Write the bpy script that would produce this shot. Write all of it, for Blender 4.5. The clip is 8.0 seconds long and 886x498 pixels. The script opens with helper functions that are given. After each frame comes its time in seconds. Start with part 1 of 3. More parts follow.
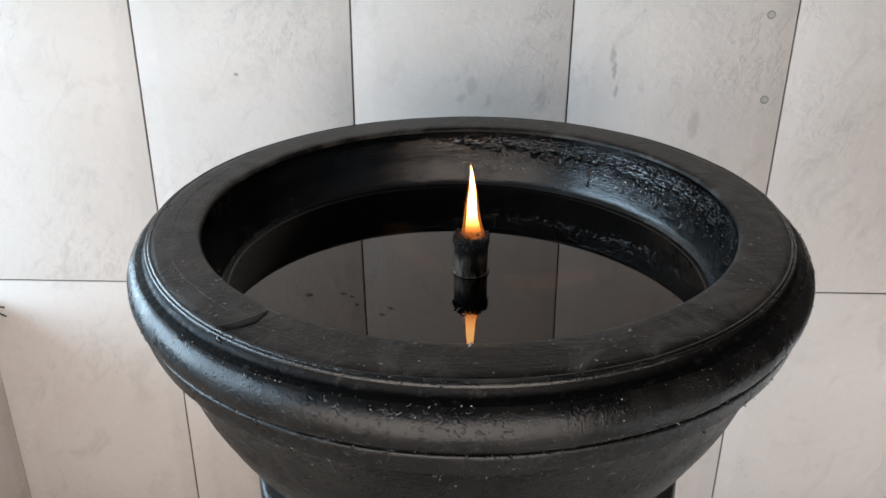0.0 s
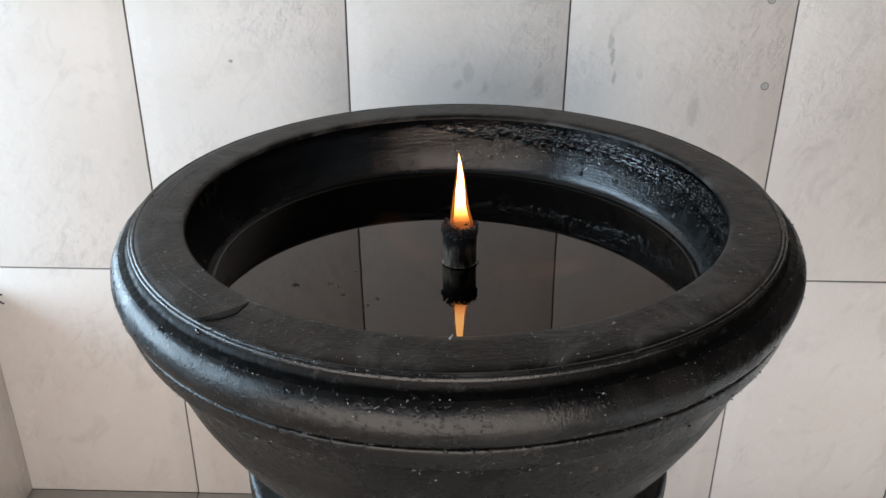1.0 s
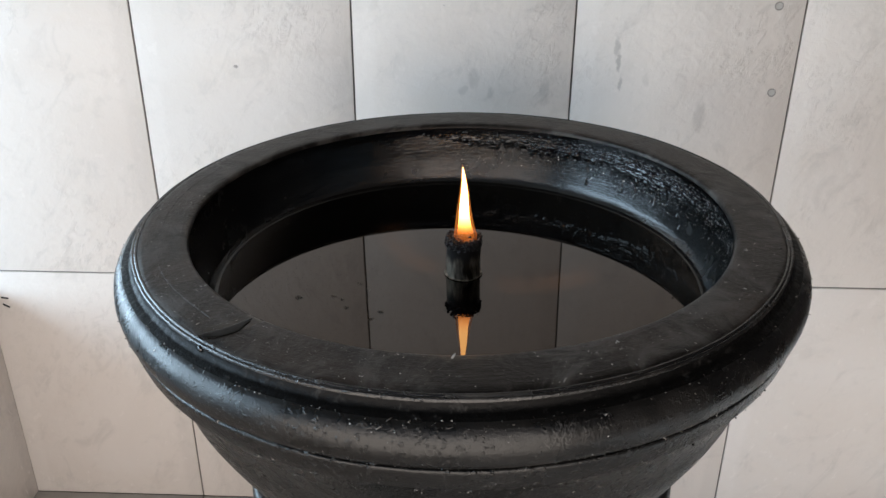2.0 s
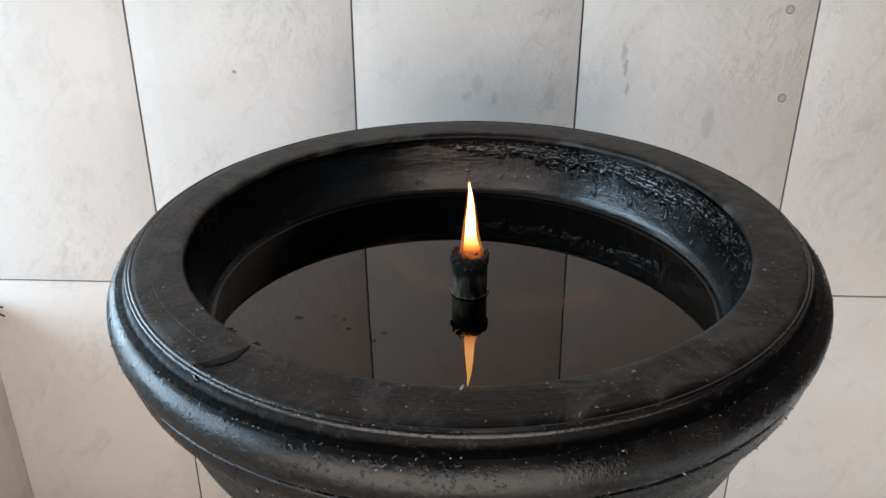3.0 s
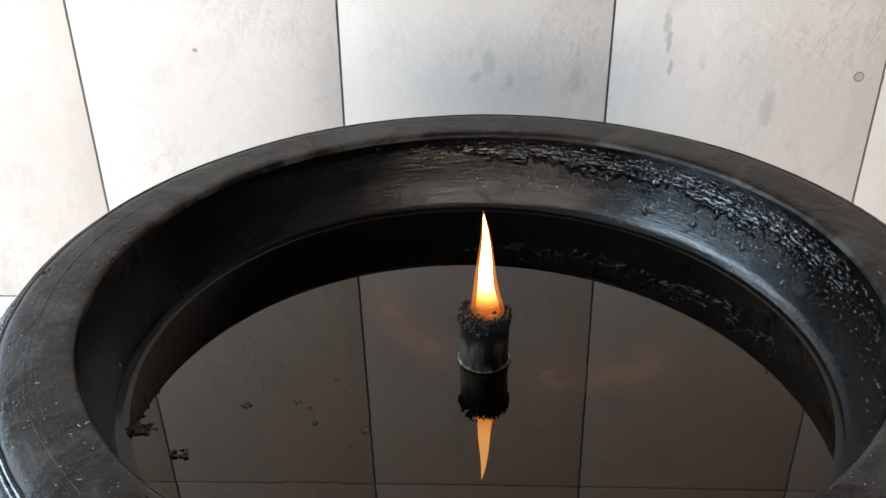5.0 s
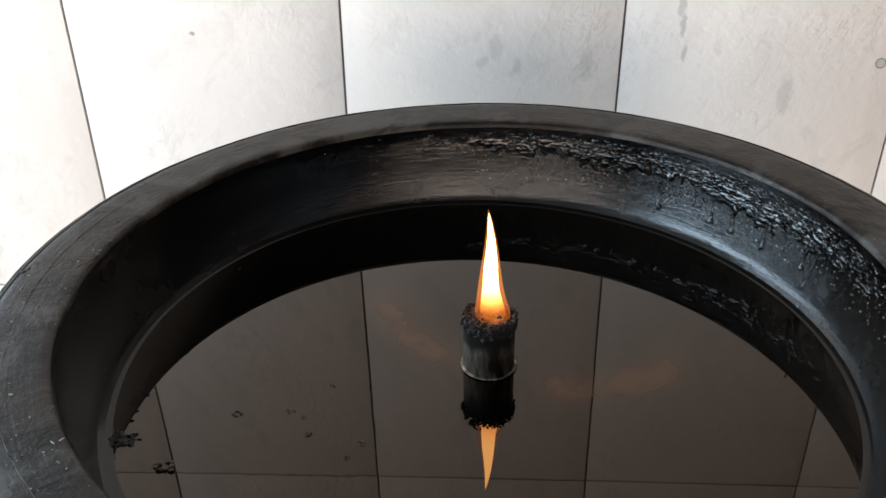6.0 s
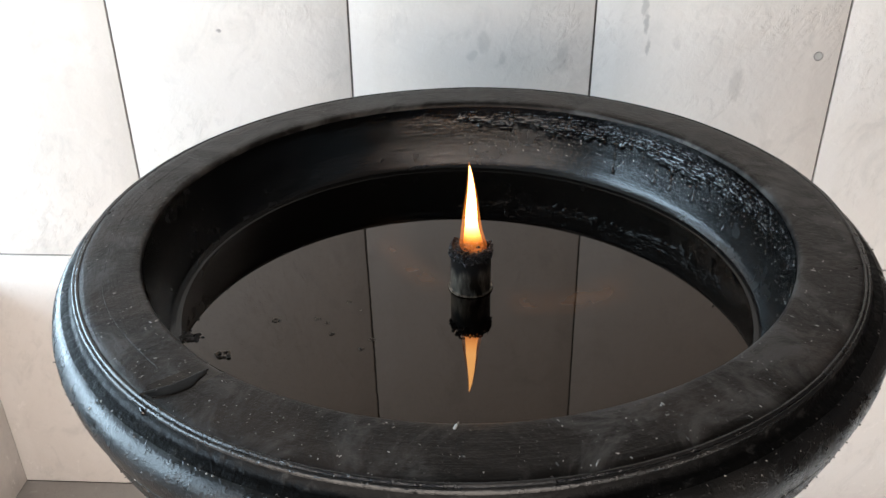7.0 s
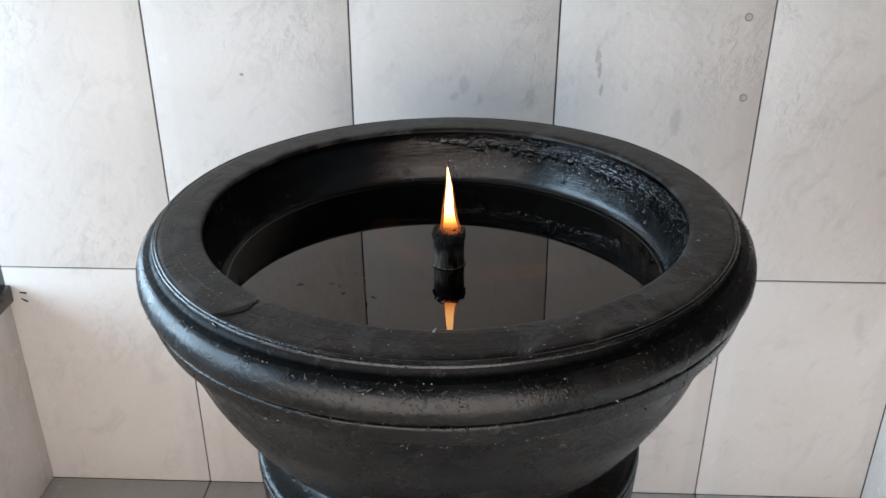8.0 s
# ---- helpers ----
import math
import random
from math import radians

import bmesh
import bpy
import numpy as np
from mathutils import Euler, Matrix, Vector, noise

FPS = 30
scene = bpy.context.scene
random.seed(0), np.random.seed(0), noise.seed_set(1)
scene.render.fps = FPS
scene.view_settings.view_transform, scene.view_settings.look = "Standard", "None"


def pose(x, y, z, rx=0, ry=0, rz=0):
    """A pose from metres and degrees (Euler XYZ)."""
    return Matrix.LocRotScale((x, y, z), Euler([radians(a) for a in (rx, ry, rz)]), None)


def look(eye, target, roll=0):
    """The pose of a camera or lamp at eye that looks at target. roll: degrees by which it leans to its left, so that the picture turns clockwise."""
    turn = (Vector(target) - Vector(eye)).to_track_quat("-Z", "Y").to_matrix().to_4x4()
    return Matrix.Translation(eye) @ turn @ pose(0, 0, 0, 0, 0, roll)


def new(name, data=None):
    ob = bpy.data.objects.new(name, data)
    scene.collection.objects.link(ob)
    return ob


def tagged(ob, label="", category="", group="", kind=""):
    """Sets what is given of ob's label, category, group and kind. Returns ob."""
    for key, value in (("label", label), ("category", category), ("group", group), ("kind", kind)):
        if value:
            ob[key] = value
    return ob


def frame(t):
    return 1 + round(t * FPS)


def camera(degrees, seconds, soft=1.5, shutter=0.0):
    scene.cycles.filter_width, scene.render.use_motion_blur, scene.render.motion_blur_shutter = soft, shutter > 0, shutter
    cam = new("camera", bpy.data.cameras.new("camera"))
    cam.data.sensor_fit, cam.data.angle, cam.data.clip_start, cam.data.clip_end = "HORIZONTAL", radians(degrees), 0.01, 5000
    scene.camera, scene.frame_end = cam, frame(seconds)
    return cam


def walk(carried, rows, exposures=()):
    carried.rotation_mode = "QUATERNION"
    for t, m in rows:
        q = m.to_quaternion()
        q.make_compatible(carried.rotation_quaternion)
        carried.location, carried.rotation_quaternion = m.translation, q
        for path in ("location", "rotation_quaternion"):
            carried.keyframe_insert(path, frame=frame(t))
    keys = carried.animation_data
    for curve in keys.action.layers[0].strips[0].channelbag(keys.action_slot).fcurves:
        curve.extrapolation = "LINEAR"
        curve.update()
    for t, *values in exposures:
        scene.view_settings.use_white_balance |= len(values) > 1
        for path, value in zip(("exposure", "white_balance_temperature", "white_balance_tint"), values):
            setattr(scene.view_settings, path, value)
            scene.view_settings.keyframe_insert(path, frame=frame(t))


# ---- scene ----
cam = camera(53.9, 8.0)
PATH = [
    (0, (0.195, -1.594, 1.435), (0.167, 0.214, 0.581), 0.5),
    (0.5, (0.206, -1.587, 1.438), (0.173, 0.212, 0.564), 0.4),
    (1, (0.217, -1.582, 1.435), (0.171, 0.211, 0.551), 0.3),
    (1.5, (0.22, -1.575, 1.439), (0.162, 0.215, 0.549), 0.2),
    (1.7, (0.220, -1.576, 1.444), (0.159, 0.213, 0.553), 0.3),
    (2.8, (0.214, -1.540, 1.454), (0.156, 0.249, 0.563), 0.1),
    (3, (0.212, -1.532, 1.454), (0.152, 0.254, 0.557), 0.2),
    (3.5, (0.208, -1.498, 1.448), (0.15, 0.288, 0.551), 0.3),
    (4, (0.202, -1.417, 1.422), (0.146, 0.366, 0.518), 0.4),
    (4.5, (0.202, -1.344, 1.413), (0.135, 0.425, 0.481), -0.1),
    (4.7, (0.203, -1.311, 1.405), (0.134, 0.450, 0.459), -0.3),
    (5.8, (0.206, -1.214, 1.390), (0.121, 0.524, 0.402), -0.4),
    (6, (0.206, -1.227, 1.389), (0.118, 0.505, 0.392), -0.4),
    (6.5, (0.214, -1.308, 1.409), (0.118, 0.418, 0.403), -0.6),
    (7, (0.222, -1.411, 1.436), (0.136, 0.322, 0.44), -0.4),
    (7.5, (0.227, -1.543, 1.467), (0.148, 0.203, 0.495), -0.3),
    (8, (0.241, -1.673, 1.486), (0.176, 0.119, 0.6), 0.1),
]
EXPOSURES = [(0, -0.27, 6700, 12), (3.5, -0.27, 6750, 12), (4, -0.22, 6800, 12), (4.5, 0.0, 6900, 13), (6, 0.22, 6900, 13), (6.5, 0.24, 6850, 13), (7, 0.14, 6800, 12), (7.5, -0.02, 6700, 12), (8, -0.25, 6450, 11)]
walk(cam, [(t, look(eye, target, roll)) for t, eye, target, roll in PATH], EXPOSURES)


# ---- world, sun, daylight, exposure ----
world = bpy.data.worlds.new("sky")
scene.world = world
world.use_nodes = True
sky = world.node_tree.nodes.new("ShaderNodeTexSky")
sky.sky_type = "NISHITA"
sky.sun_disc = False
sky.sun_elevation, sky.sun_rotation = radians(50), radians(40)
world.node_tree.links.new(sky.outputs[0], world.node_tree.nodes["Background"].inputs[0])
world.node_tree.nodes["Background"].inputs[1].default_value = 0.12

sun = new("sun", bpy.data.lights.new("sun", "SUN"))
sun.data.energy, sun.data.angle, sun.data.color = 2.5, radians(0.5), (1.0, 0.95, 0.88)
sun.matrix_world = look((3, 3.6, 5.6), (0, 0, 0))


def daylight(name, eye, target, wide, high, watts, colour):
    """A rectangular lamp set in an opening."""
    lamp = new(name, bpy.data.lights.new(name, "AREA"))
    lamp.data.shape, lamp.data.size, lamp.data.size_y = "RECTANGLE", wide, high
    lamp.data.energy, lamp.data.color = watts, colour
    lamp.matrix_world = look(eye, target)
    return lamp


daylight("window_daylight", (-2.49, -0.40, 1.31), (0.2, -0.40, 1.31), 3.92, 1.56, 240, (0.57, 0.80, 1.0))
# unseen fill lamp added in the lower open front, to brighten the back wall
daylight("front_fill", (-0.18, -2.42, 0.78), (-0.18, 0, 0.78), 2.70, 1.44, 60, (1.0, 0.92, 0.845))

# ---- materials ----


class Mat:
    """A small writer of node materials."""

    def __init__(self, name):
        self.mat = bpy.data.materials.new(name)
        self.mat.use_nodes = True
        self.tree = self.mat.node_tree
        self.bsdf = self.tree.nodes["Principled BSDF"]

    def node(self, kind, **values):
        n = self.tree.nodes.new("ShaderNode" + kind)
        for key, value in values.items():
            setattr(n, key, value)
        return n

    def put(self, socket, value):
        if hasattr(value, "is_linked"):
            self.tree.links.new(value, socket)
        elif isinstance(value, tuple) and len(value) == 3 and socket.type == "RGBA":
            socket.default_value = (*value, 1)
        else:
            socket.default_value = value

    def set(self, **values):
        for key, value in values.items():
            self.put(self.bsdf.inputs[key.replace("_", " ")], value)
        return self

    def place(self):
        return self.node("NewGeometry").outputs["Position"]

    def local(self):
        return self.node("TexCoord").outputs["Object"]

    def axes(self, vector):
        n = self.node("SeparateXYZ")
        self.put(n.inputs[0], vector)
        return n.outputs

    def mapped(self, vector, scale=(1, 1, 1), turn=(0, 0, 0), shift=(0, 0, 0)):
        n = self.node("Mapping")
        self.put(n.inputs["Vector"], vector)
        n.inputs["Scale"].default_value, n.inputs["Rotation"].default_value = scale, turn
        self.put(n.inputs["Location"], shift)
        return n.outputs[0]

    def noise(self, vector, scale, detail=4.0, rough=0.55, warp=0.0):
        n = self.node("TexNoise")
        self.put(n.inputs["Vector"], vector)
        for key, value in (("Scale", scale), ("Detail", detail), ("Roughness", rough), ("Distortion", warp)):
            n.inputs[key].default_value = value
        return n.outputs["Fac"]

    def ramp(self, fac, low, high, a=0.0, b=1.0):
        n = self.node("MapRange", interpolation_type="SMOOTHSTEP")
        for i, value in enumerate((fac, low, high, a, b)):
            self.put(n.inputs[i], value)
        return n.outputs[0]

    def math(self, how, a, b=0.0):
        n = self.node("Math", operation=how)
        self.put(n.inputs[0], a)
        self.put(n.inputs[1], b)
        return n.outputs[0]

    def mix(self, fac, a, b):
        n = self.node("Mix", data_type="RGBA")
        self.put(n.inputs[0], fac)
        self.put(n.inputs[6], a)
        self.put(n.inputs[7], b)
        return n.outputs[2]

    def bump(self, height, strength, distance=0.01, under=None):
        n = self.node("Bump")
        n.inputs["Strength"].default_value, n.inputs["Distance"].default_value = strength, distance
        self.put(n.inputs["Height"], height)
        if under is not None:
            self.put(n.inputs["Normal"], under)
        return n.outputs[0]


# smudges and scuffs on the wall tiles: x, z, half width, half height, strength
SMUDGES = [
    (0.221, 1.018, 0.011, 0.020, 0.33), (0.203, 0.994, 0.008, 0.010, 0.35), (0.252, 0.990, 0.006, 0.012, 0.3),
    (0.477, 1.078, 0.005, 0.020, 0.6), (0.483, 1.050, 0.004, 0.018, 0.75), (0.489, 1.012, 0.0035, 0.016, 0.65),
    (0.640, 0.950, 0.012, 0.030, 0.35), (0.352, 0.995, 0.010, 0.030, 0.3), (-0.217, 1.034, 0.0035, 0.0045, 1.3),
    (0.165, 1.150, 0.002, 0.002, 0.7), (0.535, 1.02, 0.006, 0.014, 0.2),
]


def tile_material(name, warm, marks):
    m = Mat(name)
    where, own = m.place(), m.local()
    turn = m.node("ObjectInfo").outputs["Random"]
    shift = m.node("CombineXYZ")
    for i, k in enumerate((7.3, 11.9, 5.1)):
        m.put(shift.inputs[i], m.math("MULTIPLY", turn, k))
    base = m.mapped(where, shift=shift.outputs[0])
    slant = m.mapped(m.mapped(base, turn=(0, radians(-32), 0)), scale=(1.5, 1.5, 0.9))
    cloud = m.noise(base, 3.2, 5, 0.6, 0.6)
    vein = m.noise(slant, 9, 7, 0.66, 0.9)
    grain = m.noise(slant, 34, 5, 0.7, 0.4)
    patch = m.math("MULTIPLY", m.ramp(m.noise(slant, 3.2, 3, 0.5), 0.46, 0.66), m.ramp(grain, 0.46, 0.70))
    light = tuple(c * 1.0 for c in warm)
    grey = (warm[0] * 0.80, warm[1] * 0.80, warm[2] * 0.80)
    colour = m.mix(m.ramp(cloud, 0.35, 0.7, 0.0, 0.45), light, (warm[0] * 0.93, warm[1] * 0.895, warm[2] * 0.86))
    colour = m.mix(m.ramp(vein, 0.52, 0.70, 0.0, 0.6), colour, grey)
    colour = m.mix(m.math("MULTIPLY", patch, 0.30), colour, (warm[0] * 0.6, warm[1] * 0.6, warm[2] * 0.6))
    # a paler strip along one long edge and a greyer one along the other
    side = m.axes(own)[0]
    wobble = m.math("MULTIPLY", m.math("SUBTRACT", m.noise(m.mapped(base, scale=(1, 1, 0.25)), 14, 3), 0.5), 0.03)
    side = m.math("ADD", side, wobble)
    colour = m.mix(m.ramp(side, -0.152, -0.168, 0.0, 0.28), colour, (warm[0] * 1.08, warm[1] * 1.09, warm[2] * 1.1))
    colour = m.mix(m.ramp(side, 0.156, 0.172, 0.0, 0.28), colour, grey)
    if marks:
        ax = m.axes(where)
        wx = m.math("ADD", ax[0], m.math("MULTIPLY", m.math("SUBTRACT", m.noise(where, 70, 3), 0.5), 0.016))
        wz = m.math("ADD", ax[2], m.math("MULTIPLY", m.math("SUBTRACT", m.noise(m.mapped(where, shift=(3, 1, 2)), 70, 3), 0.5), 0.022))
        for x, z, a, b, k in SMUDGES:
            dx = m.math("DIVIDE", m.math("SUBTRACT", wx, x), a)
            dz = m.math("DIVIDE", m.math("SUBTRACT", wz, z), b)
            far = m.math("ADD", m.math("MULTIPLY", dx, dx), m.math("MULTIPLY", dz, dz))
            colour = m.mix(m.ramp(far, 1.5, 0.1, 0.0, k * 0.75), colour, (0.26, 0.245, 0.235))
    rough_cast = m.noise(base, 48, 4, 0.62, 0.3)
    colour = m.mix(m.ramp(m.noise(m.mapped(base, shift=(9, 2, 4)), 20, 4, 0.6, 0.5), 0.58, 0.74, 0.0, 0.30), colour, grey)
    relief = m.math("ADD", m.math("MULTIPLY", rough_cast, 0.9), m.math("ADD", m.math("ADD", m.math("MULTIPLY", grain, 0.35), m.math("MULTIPLY", vein, 0.6)), m.math("MULTIPLY", patch, 0.7)))
    m.set(Base_Color=colour, Roughness=m.ramp(grain, 0.3, 0.75, 0.15, 0.30), Specular_IOR_Level=0.30, Normal=m.bump(relief, 0.29, 0.004))
    return m.mat


TILE = tile_material("glazed_stone_tile", (0.685, 0.638, 0.602), True)
WHITE_TILE = tile_material("white_glazed_tile", (0.80, 0.79, 0.775), False)
FLOOR_TILE = tile_material("floor_tile_glaze", (0.40, 0.386, 0.37), False)

m = Mat("dark_grout")
m.set(Base_Color=m.mix(m.noise(m.place(), 60), (0.06, 0.055, 0.05), (0.15, 0.138, 0.13)), Roughness=0.9)
GROUT = m.mat

m = Mat("plaster")
m.set(Base_Color=m.mix(m.noise(m.place(), 2.5, 6), (0.20, 0.175, 0.155), (0.15, 0.13, 0.112)), Roughness=0.8,
      Normal=m.bump(m.noise(m.place(), 40), 0.15, 0.004))
PLASTER = m.mat

m = Mat("brown_wall_paint")
m.set(Base_Color=m.mix(m.noise(m.place(), 3.0, 6), (0.055, 0.038, 0.030), (0.035, 0.024, 0.019)), Roughness=0.7,
      Normal=m.bump(m.noise(m.place(), 40), 0.15, 0.004))
BROWN = m.mat

m = Mat("black_granite")
m.set(Base_Color=m.mix(m.ramp(m.noise(m.place(), 160), 0.55, 0.7), (0.008, 0.008, 0.009), (0.04, 0.04, 0.045)), Roughness=0.15)
GRANITE = m.mat

m = Mat("dry_ground")
m.set(Base_Color=m.mix(m.noise(m.place(), 0.8, 8), (0.20, 0.18, 0.15), (0.10, 0.12, 0.07)), Roughness=0.95)
GROUND = m.mat


def black_paint(name, black, dust, gloss, relief, streaks=False, ior=1.43, nib=0.0):
    """Oily black paint over cast stone, with a film of soot and dust."""
    m = Mat(name)
    where = m.local()
    blot = m.noise(where, 9, 6, 0.6, 0.5)
    fine = m.noise(where, 190, 4, 0.7)
    mid = m.noise(where, 38, 5, 0.6)
    film = m.math("MULTIPLY", m.ramp(blot, 0.44, 0.70), dust)
    colour = m.mix(film, (black, black * 0.96, black * 0.95), (0.034, 0.030, 0.027))
    colour = m.mix(m.math("MULTIPLY", m.ramp(fine, 0.64, 0.72), dust * 0.7), colour, (0.10, 0.095, 0.085))
    rough = m.math("ADD", m.ramp(blot, 0.35, 0.65, gloss, gloss + 0.15), m.ramp(mid, 0.35, 0.7, 0.0, 0.10))
    grain = m.noise(m.mapped(where, scale=(4, 4, 60)), 8, 5, 0.6) if streaks else mid
    under = m.bump(grain, relief if streaks else relief * 0.25, 0.003)
    leather = m.noise(where, 420, 2, 0.6)
    height = m.math("ADD", fine, m.math("MULTIPLY", leather, 0.7))
    # sparse nibs and chips, in patches
    patches = m.ramp(m.noise(m.mapped(where, shift=(4, 1, 7)), 14, 4, 0.6), 0.42, 0.62, 0.15, 1.0)
    nibs = m.math("MULTIPLY", m.ramp(m.noise(where, 150, 3, 0.65), 0.56, 0.66), patches)
    height = m.math("ADD", height, m.math("MULTIPLY", nibs, nib))
    m.set(Base_Color=colour, Roughness=rough, IOR=ior, Normal=m.bump(height, relief * 2.2, 0.0011, under))
    return m.mat


OUTER = black_paint("oily_black_paint", 0.0012, 0.22, 0.19, 0.17, ior=1.40, nib=1.6)
BODY_PAINT = black_paint("dull_black_paint", 0.0012, 0.10, 0.14, 0.24, ior=1.40, nib=3.0)
INNER = black_paint("wet_black_paint", 0.0005, 0.01, 0.06, 0.12, True, 1.62)
# lip paint lightened to carry its bright highlights, along with a dust film
LIP_PAINT = black_paint("highlit_lip_paint", 0.004, 0.8, 0.13, 0.22, ior=1.50, nib=1.2)
CRUST = black_paint("oil_crust", 0.0008, 0.0, 0.05, 0.12, ior=1.58)

# the flat rim: soot, wiped rings, dust and dried smears
m = Mat("sooty_rim_paint")
where = m.local()
ax = m.axes(where)
span = m.node("VectorMath", operation="LENGTH")
flat = m.node("CombineXYZ")
m.put(flat.inputs[0], ax[0])
m.put(flat.inputs[1], ax[1])
m.put(span.inputs[0], flat.outputs[0])
polar = m.node("CombineXYZ")
m.put(polar.inputs[0], m.math("MULTIPLY", span.outputs["Value"], 150.0))
m.put(polar.inputs[1], m.math("MULTIPLY", m.math("ARCTAN2", ax[1], ax[0]), 2.2))
rings = m.noise(polar.outputs[0], 1.6, 6, 0.65, 0.3)
blot = m.noise(where, 17, 7, 0.68, 0.8)
smear = m.noise(m.mapped(where, shift=(2, 5, 1)), 6, 5, 0.6, 1.2)
fine = m.noise(where, 230, 4, 0.7)
colour = m.mix(m.ramp(blot, 0.47, 0.64), (0.0030, 0.0026, 0.0024), (0.046, 0.043, 0.040))
colour = m.mix(m.ramp(smear, 0.48, 0.62, 0.0, 0.6), colour, (0.032, 0.0235, 0.0190))
colour = m.mix(m.ramp(rings, 0.56, 0.70, 0.0, 0.35), colour, (0.045, 0.042, 0.039))
colour = m.mix(m.ramp(fine, 0.66, 0.74, 0.0, 0.7), colour, (0.13, 0.125, 0.11))
# a smooth dark tongue across the rim, the end of a thicker layer
ux, uy = 0.816, 0.578
px, py = m.math("ADD", ax[0], 0.207), m.math("ADD", ax[1], 0.260)
along = m.math("ADD", m.math("MULTIPLY", px, ux), m.math("MULTIPLY", py, uy))
across = m.math("SUBTRACT", m.math("MULTIPLY", py, ux), m.math("MULTIPLY", px, uy))
across = m.math("ADD", across, m.math("MULTIPLY", m.math("SUBTRACT", m.noise(where, 45, 3), 0.5), 0.012))
bulge = m.math("DIVIDE", m.math("SUBTRACT", along, 0.025), 0.036)
half = m.math("MULTIPLY", m.math("SQRT", m.math("MAXIMUM", m.math("SUBTRACT", 1.0, m.math("MULTIPLY", bulge, bulge)), 0.0)), 0.0105)
wet = m.math("MULTIPLY", m.ramp(m.math("SUBTRACT", m.math("ABSOLUTE", across), half), 0.0008, -0.0012), m.math("MULTIPLY", m.ramp(along, -0.006, 0.002), m.ramp(along, 0.064, 0.050)))
dry = m.math("SUBTRACT", 1.0, wet)
colour = m.mix(wet, colour, (0.006, 0.0045, 0.0036))
body = m.node("Bump")
body.inputs["Distance"].default_value = 0.006
m.put(body.inputs["Strength"], m.math("MULTIPLY", dry, 0.28))
m.put(body.inputs["Height"], m.math("ADD", m.math("ADD", m.math("MULTIPLY", rings, 0.35), blot), m.math("MULTIPLY", m.noise(where, 70, 4), 0.5)))
top = m.node("Bump")
top.inputs["Distance"].default_value = 0.0015
m.put(top.inputs["Strength"], m.math("MULTIPLY", dry, 0.40))
m.put(top.inputs["Height"], fine)
m.put(top.inputs["Normal"], body.outputs[0])
m.set(Base_Color=colour, Roughness=m.mix(wet, m.ramp(blot, 0.35, 0.7, 0.32, 0.58), (0.12, 0.12, 0.12)), Specular_IOR_Level=m.ramp(blot, 0.42, 0.66, 0.24, 0.56), Specular_Tint=(1.0, 0.90, 0.84, 1.0), Normal=top.outputs[0])
RIM_TOP = m.mat

m = Mat("lamp_oil")
own = m.local()
ripple = m.noise(m.mapped(own, scale=(1, 0.5, 1)), 16, 2, 0.4)
ax = m.axes(own)
# a patch of scum puckers the surface
skin = m.math("MULTIPLY", m.ramp(m.math("ABSOLUTE", m.math("ADD", ax[0], 0.105)), 0.07, 0.01), m.ramp(ax[1], 0.02, -0.03))
ripple = m.math("ADD", ripple, m.math("MULTIPLY", m.math("MULTIPLY", m.noise(own, 48, 3), skin), 0.5))
swell = m.math("SUBTRACT", m.math("MULTIPLY", ax[0], 0.0084), m.math("MULTIPLY", m.math("MULTIPLY", ax[0], ax[0]), 0.010))
# an amber bow round the wick, mixed into the oil's base colour
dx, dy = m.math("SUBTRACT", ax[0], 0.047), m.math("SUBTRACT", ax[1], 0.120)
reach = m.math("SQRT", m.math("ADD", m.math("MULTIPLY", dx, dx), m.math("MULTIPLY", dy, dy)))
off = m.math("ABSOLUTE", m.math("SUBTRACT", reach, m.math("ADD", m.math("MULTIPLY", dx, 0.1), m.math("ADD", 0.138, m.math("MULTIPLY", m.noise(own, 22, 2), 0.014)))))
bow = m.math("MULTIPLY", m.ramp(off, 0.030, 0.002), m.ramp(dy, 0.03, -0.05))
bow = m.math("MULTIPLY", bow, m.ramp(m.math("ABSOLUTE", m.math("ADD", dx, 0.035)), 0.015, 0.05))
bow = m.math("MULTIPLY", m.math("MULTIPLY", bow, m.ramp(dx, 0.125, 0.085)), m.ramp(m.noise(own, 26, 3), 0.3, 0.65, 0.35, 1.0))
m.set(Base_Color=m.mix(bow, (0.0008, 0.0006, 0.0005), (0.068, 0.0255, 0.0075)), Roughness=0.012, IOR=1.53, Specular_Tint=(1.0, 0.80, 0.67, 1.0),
      Normal=m.bump(ripple, 0.02, 0.002, m.bump(swell, 1.0, 1.0)))
OIL = m.mat

# near-black with paler specks and little sheen, to keep the groove dark
m = Mat("matte_groove_black")
soot = m.noise(m.local(), 120, 4, 0.7)
m.set(Base_Color=m.mix(m.ramp(soot, 0.55, 0.72), (0.0016, 0.0015, 0.0015), (0.022, 0.021, 0.020)), Roughness=m.ramp(soot, 0.35, 0.65, 0.35, 0.6), Specular_IOR_Level=0.10,
      Normal=m.bump(soot, 0.7, 0.002))
GROOVE_BLACK = m.mat

m = Mat("dusty_crack")
m.set(Base_Color=m.mix(m.ramp(m.noise(m.local(), 110, 4), 0.4, 0.65), (0.006, 0.0055, 0.005), (0.075, 0.07, 0.065)), Roughness=0.6)
DUSTY = m.mat

# near-black for the crescent that stands in for an edge shadow
m = Mat("crescent_shade")
